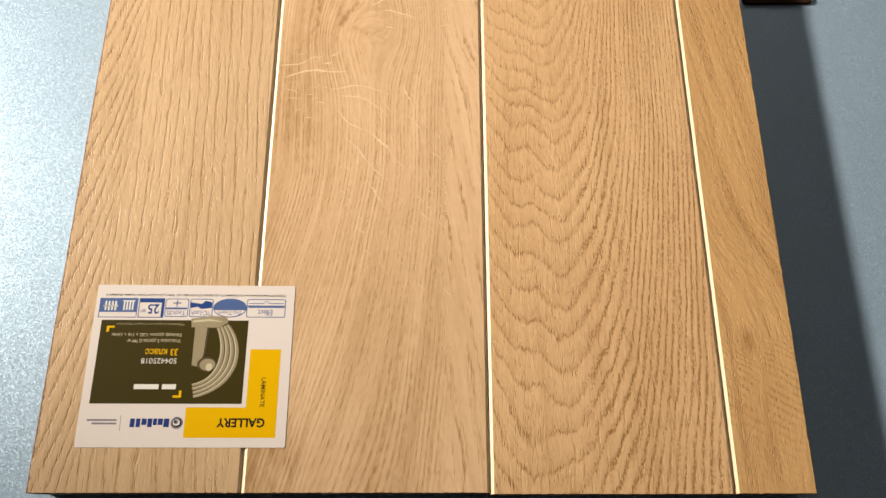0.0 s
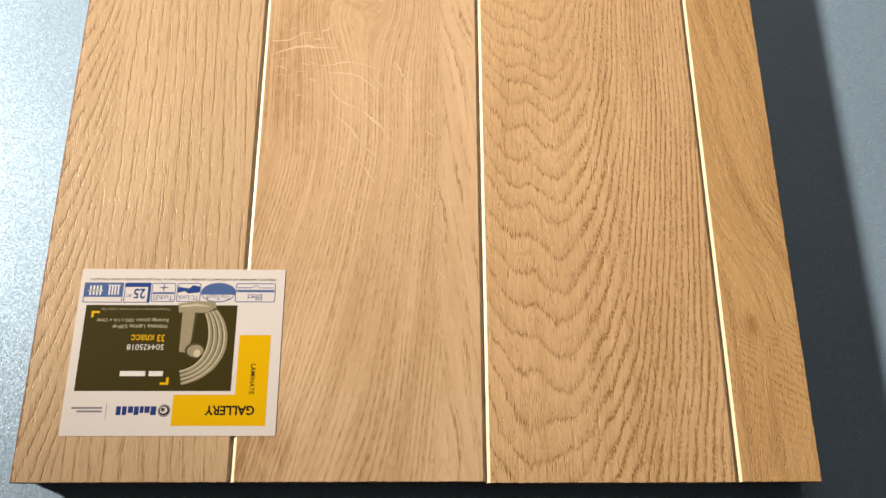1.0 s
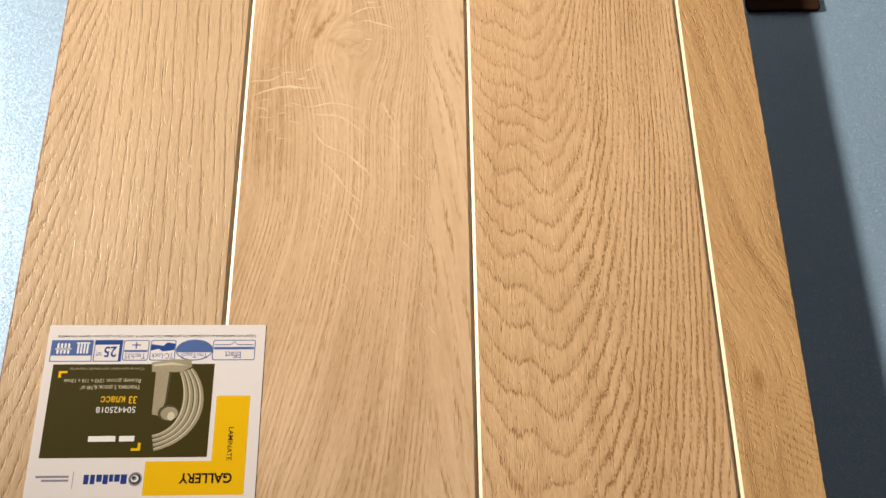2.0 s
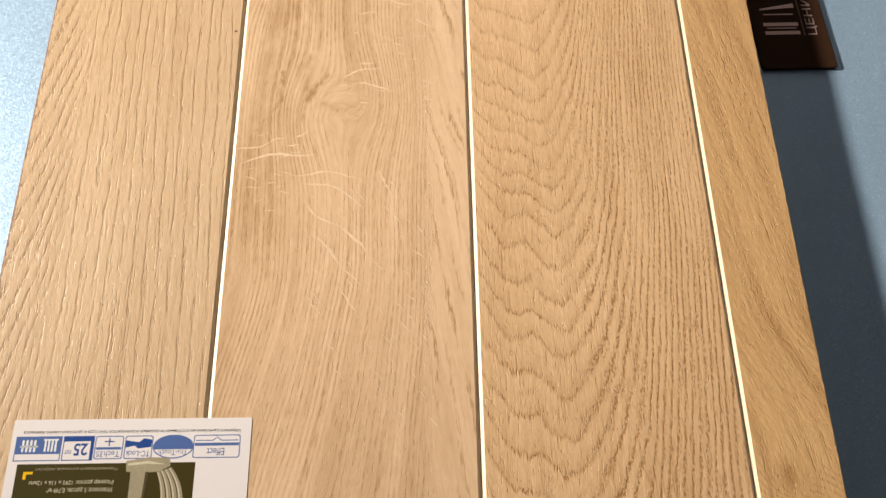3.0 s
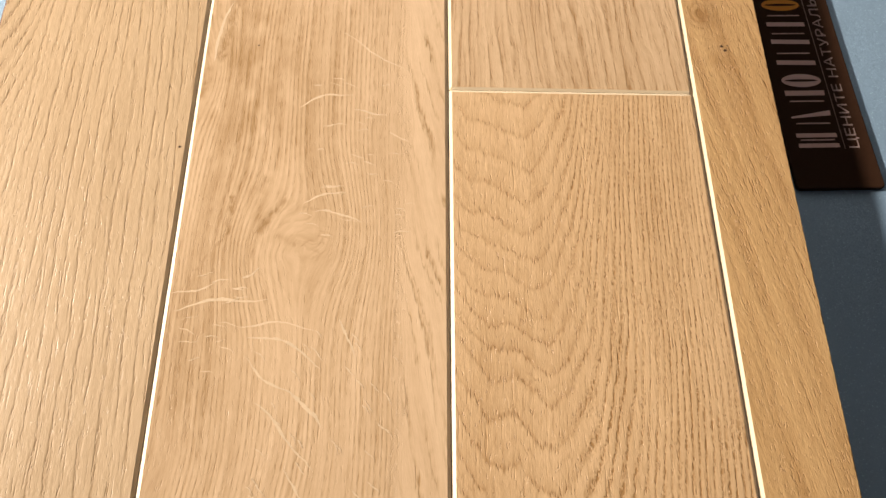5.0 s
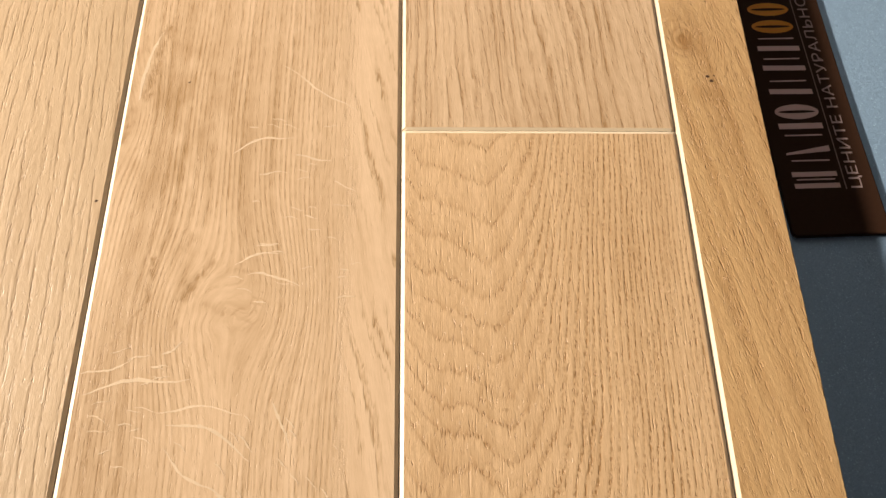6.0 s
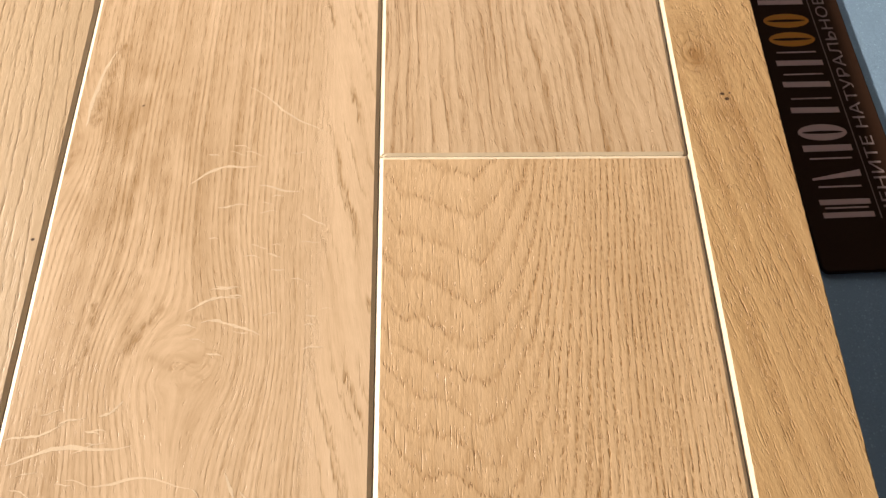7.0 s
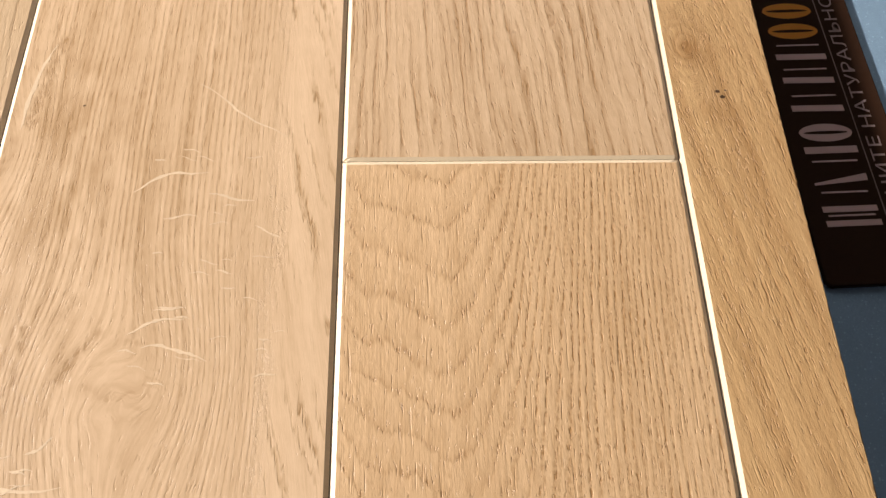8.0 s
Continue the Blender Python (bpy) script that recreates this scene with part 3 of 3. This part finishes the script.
def flecks():
    bm = bmesh.new()
    rng = random.Random(8)
    rows = list(FLECKS)
    for k in range(96):
        # small ones: level above the knot, fanning beside it, slanting in a loose trail below
        if k < 26:
            x, y, d = rng.uniform(-66, -18), rng.uniform(255, 338), Vector((1, rng.uniform(-0.35, 0.15)))
        elif k < 42:
            x, y, d = rng.uniform(-114, -88), rng.uniform(196, 238), Vector((1, rng.uniform(-0.5, 0.5)))
        else:
            x, y, d = rng.uniform(-80, -22), rng.uniform(95, 215), Vector((1, rng.uniform(-1.6, -0.8)))
        d = d.normalized() * rng.uniform(3, 9)
        rows.append((x, y, x + d.x, y + d.y, 0.3, rng.uniform(0.22, 0.46)))
    for level, (x0, y0, x1, y1, bulge, w) in enumerate(rows):
        n, w = 14, w * 1.4
        long, turn = math.hypot(x1 - x0, y1 - y0), rng.uniform(0, 6)
        soft = min(1.0, long / 24)
        line = [(px + rng.uniform(-0.25, 0.25) * soft, py + rng.uniform(-0.2, 0.2) * soft + 0.035 * long * math.sin(turn + 7 * q / n))
                for q, (px, py) in enumerate(bend((x0, y0), (x1, y1), bulge, n))]
        ws = [w * (0.12 + math.sin(math.pi * (k / n) ** 0.8) * rng.uniform(0.35, 1.15)) for k in range(n + 1)]
        out = ribbon([(px / 1000, py / 1000) for px, py in line], [v / 1000 for v in ws])
        vs = [bm.verts.new((px, py, TOP + 0.00003 + 0.0000007 * level)) for px, py in out]
        m = len(vs)
        for k in range(m // 2 - 1):
            bm.faces.new((vs[k], vs[k + 1], vs[m - 2 - k], vs[m - 1 - k]))
    return bm


tagged(part("grain_flecks", flecks(), fleck_film, second, "pale curved flecks in the oak figure"), kind="stuff")

# ---- product label ----
LAB = 0.00016
label = tagged(new("product_label"), "white printed paper label with yellow and olive blocks", "label")
label.matrix_world = Matrix.Translation((-0.1460, 0.0602, TOP)) @ pose(0, 0, 0, 0, 0, 180)
MM = 0.001


def sheet():
    bm = prism([(x * MM, y * MM) for x, y in rounded(-49.2, 49.1, -39.9, 39.7, 0.6, 2)], 0.00002, LAB)
    return bm


part("paper", sheet(), paper, label, "white coated paper sheet")


def printed(name, points, material, level=1, parent=label, text=""):
    z = LAB + 0.000012 * level
    return part(name, prism([(x * MM, y * MM) for x, y in points], z - 0.00001, z), material, parent, text)


def rect(x0, x1, y0, y1):
    return [(x0, y0), (x1, y0), (x1, y1), (x0, y1)]


def words(name, body, x0, x1, y0, y1, material, level=2, thick=0.0, turn=0):
    return lettering(name, body, x0 * MM, x1 * MM, y0 * MM, y1 * MM, LAB + 0.000012 * level, material, label, thick, turn)


printed("yellow_block", [(-44.2, -7.3), (-29.3, -7.3), (-29.3, 21.0), (-1.0, 21.0), (-1.0, 35.2), (-44.2, 35.2)], ink_yellow, text="yellow corner block")
printed("olive_block", rect(-27.2, 45.0, -21.8, 19.3), ink_olive, text="dark olive picture block")
words("heading", "GALLERY", -38.8, -16.0, 26.0, 30.4, ink_black, thick=0.028)
words("subheading", "LAMINATE", -38.0, -35.8, 6.6, 20.8, ink_black, thick=0.012, turn=90)
words("article_number", "504425018", 6.0, 23.2, -2.7, 0.0, ink_white)
words("class_line", "33 класс", 6.0, 21.8, -7.4, -4.0, ink_yellow, thick=0.010)
words("pack_line", "Упаковка: 5 досок; 0,749 м²", 5.2, 31.5, -12.6, -10.3, ink_stone_light)
words("size_line", "Размер доски: 1292 x 116 x 12мм", 5.2, 39.0, -15.6, -13.4, ink_stone_light)
words("notice_line", "Обратите внимание на особенности дизайна! Различаются текстура и цветовая гамма ламината", -44.8, 44.6, -35.6, -33.8, ink_black)
# lines that cannot be read, and names, as bars
for x0, x1 in ((5.0, 11.6), (13.2, 25.0)):
    printed("name_bar", rect(x0, x1, 10.0, 12.4), ink_white, 2)
words("footnote_line", "*Ламинированное напольное покрытие", 4.0, 37.4, -20.6, -19.0, ink_stone)
for x0, x1, y in ((31.0, 42.5, 28.2), (31.0, 45.0, 26.6)):
    printed("small_bar", rect(x0, x1, y, y + 0.9), ink_grey)
printed("divider", rect(29.0, 29.25, 25.0, 32.2), ink_grey)
for x0, x1, h in ((6.2, 8.8, 4.0), (9.2, 11.6, 3.0), (12.0, 13.8, 3.0), (14.2, 16.4, 4.0), (16.8, 19.2, 3.0), (19.8, 21.8, 4.0), (22.4, 24.6, 4.0)):
    printed("maker_bar", rect(x0, x1, 26.3, 26.3 + h), ink_navy)
printed("maker_disc", oval(2.6, 28.3, 2.9, 2.9), ink_grey)
for k, (r, m) in enumerate(((2.3, ink_black), (1.7, ink_white), (1.1, ink_grey), (0.6, ink_black))):
    printed("maker_swirl", oval(2.6 + 0.25 * k, 28.3 - 0.2 * k, r, r * 0.9), m, 2 + k)
# corner brackets
printed("corner_bracket", [(2.0, 16.4), (2.0, 13.0), (3.2, 13.0), (3.2, 15.3), (6.0, 15.3), (6.0, 16.4)][::-1], ink_yellow, 2)
printed("corner_bracket", [(42.0, -18.8), (42.0, -15.8), (40.8, -15.8), (40.8, -17.8), (38.2, -17.8), (38.2, -18.8)][::-1], ink_yellow, 2)


# picture of a carved bracket
def ornament():
    def rib_line(f):
        a, b, c, d = (Vector((-12.5 - 4.5 * f, -18.0 - 1.6 * f)), Vector((-18.0 - 9.0 * f, -7.0 - 1.0 * f)),
                      Vector((-16.5 - 8.0 * f, 8.0 + 3.0 * f)), Vector((-2.6 - 1.2 * f, 10.4 + 5.6 * f)))
        return [tuple(a * (1 - t) ** 3 + b * 3 * t * (1 - t) ** 2 + c * 3 * t * t * (1 - t) + d * t ** 3) for t in (s / 18 for s in range(19))]
    printed("carved_ground", rib_line(-0.12) + rib_line(1.12)[::-1], ink_stone_dark, 3)
    for k in range(4):
        f = k / 3
        swell = [(1.25 + 0.75 * math.sin(math.pi * i / 18)) for i in range(19)]
        printed("carved_rib", ribbon(rib_line(f), swell), ink_stone, 4 + k % 2)
        printed("carved_glint", ribbon(rib_line(f - 0.07), [0.32 * w for w in swell]), ink_stone_light, 6)
    printed("carved_block", [(-17.2, -20.6), (-16.4, -23.7), (-8.0, -24.0), (1.2, -22.6), (0.6, -18.2), (-9.0, -18.0), (-13.0, -18.2)], ink_stone, 6)
    printed("carved_highlight", [(-15.5, -21.0), (-8.0, -22.6), (0.2, -21.6), (0.2, -20.8), (-8.0, -21.4)], ink_stone_light, 7)
    printed("carved_slab", [(-7.4, -18.2), (-1.2, -18.2), (-1.4, 0.8), (-4.6, 1.4), (-6.8, -5.0)], ink_stone, 6)
    printed("carved_shadow", [(-8.4, -18.2), (-7.2, -18.2), (-6.6, -5.0), (-7.4, -4.4)], ink_stone_dark, 7)
    printed("carved_scroll", oval(-8.6, 0.2, 4.6, 3.6), ink_stone_dark, 7)
    printed("carved_scroll", oval(-9.0, 0.4, 3.8, 2.9), ink_stone, 8)
    printed("carved_scroll", oval(-9.9, 1.6, 1.6, 1.9), ink_stone_light, 9)


ornament()


# row of property icons
def icon_box(x0, x1, y0=-32.9, y1=-23.4, fill=ink_blue):
    printed("icon_frame", rounded(x0, x1, y0, y1, 1.0, 3), fill)
    printed("icon_field", rounded(x0 + 0.4, x1 - 0.4, y0 + 0.4, y1 - 0.4, 0.8, 3), paper, 2)


icon_box(-45.0, -25.6)
printed("icon_band", rect(-44.4, -26.2, -29.6, -28.4), ink_blue, 3)
printed("icon_mark", ribbon([(-44.0, -30.6), (-37.0, -30.6), (-35.3, -32.0), (-33.6, -30.6), (-26.6, -30.6)], [0.4] * 5), ink_blue, 3)
words("icon_word", "Effect", -38.6, -31.4, -27.4, -24.4, ink_deep, 3)
printed("icon_oval", oval(-17.4, -28.2, 8.4, 4.9), ink_blue)
printed("icon_field", [(x, max(y, -27.1)) for x, y in oval(-17.4, -28.2, 7.9, 4.4)], paper, 2)
words("icon_word", "Tru-Touch", -23.4, -11.6, -26.9, -24.7, ink_deep, 3)
icon_box(-8.9, 2.6)
printed("icon_mark", [(-8.4, -31.2), (-5.0, -31.8), (-3.2, -30.2), (2.2, -31.0), (2.2, -28.0), (-1.4, -28.8), (-3.0, -27.6), (-8.4, -28.2)], ink_deep, 3)
words("icon_word", "TC-Lock", -8.0, 1.8, -26.7, -24.3, ink_deep, 3)
icon_box(3.2, 14.8)
printed("icon_band", rect(3.8, 14.2, -28.3, -27.3), ink_blue, 3)
words("icon_word", "Tech3S", 4.4, 13.8, -26.7, -24.3, ink_deep, 3)
printed("icon_mark", ribbon([(9.0, -32.0), (9.0, -28.8)], [0.5, 0.5]), ink_deep, 3)
printed("icon_mark", ribbon([(7.0, -30.6), (11.0, -30.6)], [0.5, 0.5]), ink_deep, 3)
printed("icon_frame", rect(15.2, 27.8, -33.0, -23.0), ink_deep)
printed("icon_field", rect(16.6, 27.4, -30.8, -23.4), paper, 2)
words("icon_number", "25", 17.6, 23.2, -30.0, -25.0, ink_deep, 3, 0.02)
words("icon_word", "лет", 24.0, 26.8, -27.4, -25.8, ink_deep, 3)
printed("icon_frame", rect(28.4, 47.2, -33.0, -23.0), ink_blue)
printed("icon_band", rect(28.8, 46.8, -25.8, -23.4), paper, 2)
for x in (30.4, 31.8, 33.2, 34.6):
    printed("icon_pillar", rect(x, x + 0.8, -31.4, -26.8), ink_white, 2)
printed("icon_base", rect(29.9, 35.9, -31.9, -31.3), ink_white, 2)
for x in (38.8, 40.4, 42.0, 43.6):
    printed("icon_prong", rounded(x, x + 0.9, -31.6, -26.6, 0.4, 2), ink_white, 2)
printed("icon_base", rect(38.0, 45.2, -29.2, -28.6), ink_white, 2)

# ---- dark name plate beside the panel ----
PLATE = 0.0018
plate = tagged(new("name_plate"), "glossy black-brown plate with rose and orange print on the table", "sign")
plate.matrix_world = Matrix.Translation((0.1662, 0.2915, TABLE)) @ pose(0, 0, 0, 0, 0, 2.0)


def plate_body():
    def side(y):
        return 43.6 - 0.8 * math.sin(math.pi * min(y, 170) / 170)
    pts = [(x / 44 * side(y), y) for x, y in rounded(0, 44, 0, 178, 2.6, 5)]
    i = max(range(len(pts)), key=lambda k: (pts[k][0] > 30) * (pts[k][1] < 20) * pts[k][1])
    pts[i + 1:i + 1] = [(side(y), y) for y in range(12, 172, 10)]
    bm = prism([(x * MM, y * MM) for x, y in pts], 0.0, PLATE)
    edges = [e for e in bm.edges if all(abs(v.co.z - PLATE) < 1e-6 for v in e.verts)]
    bmesh.ops.bevel(bm, geom=edges, offset=0.0007, segments=3, affect="EDGES", profile=0.5)
    return bm


part("plate_body", plate_body(), sign_black, plate, "glossy black-brown board with rounded corners")


def plate_print(name, points, material, level=1):
    z = PLATE + 0.00003 * level
    return part(name, prism([(x * MM, y * MM) for x, y in points], z - 0.00002, z), material, plate)


# the brand, as plain blocks: stems across the plate and lens shapes
HX0, HX1 = 6.4, 26.8
for a, b, c, d in ((22.8, 25.2, 22.8, 25.2), (28.6, 31.0, 28.6, 31.0), (39.8, 40.8, 41.4, 44.4), (53.4, 56.4, 53.4, 56.4), (72.6, 75.4, 72.2, 75.0), (86.0, 88.8, 85.6, 88.4), (97.4, 100.2, 97.2, 100.0), (132.0, 134.8, 131.8, 134.6)):
    plate_print("brand_block", [(HX0, a), (HX1, c), (HX1, d), (HX0, b)], sign_pink)
for y in (26.8, 36.4, 49.6, 79.4, 92.2, 104.2, 138.6):
    plate_print("brand_bar", rect(HX0 + 1.5, HX1 - 1.5, y, y + 0.7), sign_pink, 2)
for y, m in ((62.6, sign_pink), (111.8, sign_orange), (122.4, sign_orange)):
    plate_print("brand_lens", oval((HX0 + HX1) / 2, y, 10.3, 4.0), m)
    plate_print("brand_slit", oval((HX0 + HX1) / 2, y, 8.6, 0.75), sign_black, 2)
plate_print("rule", rect(28.9, 29.35, 22.0, 150.0), sign_line)
lettering("slogan", "ЦЕНИТЕ НАТУРАЛЬНОЕ", 31.3 * MM, 37.6 * MM, 22.4 * MM, 136.0 * MM, PLATE + 0.00004, sign_text, plate, turn=90, apart=True)
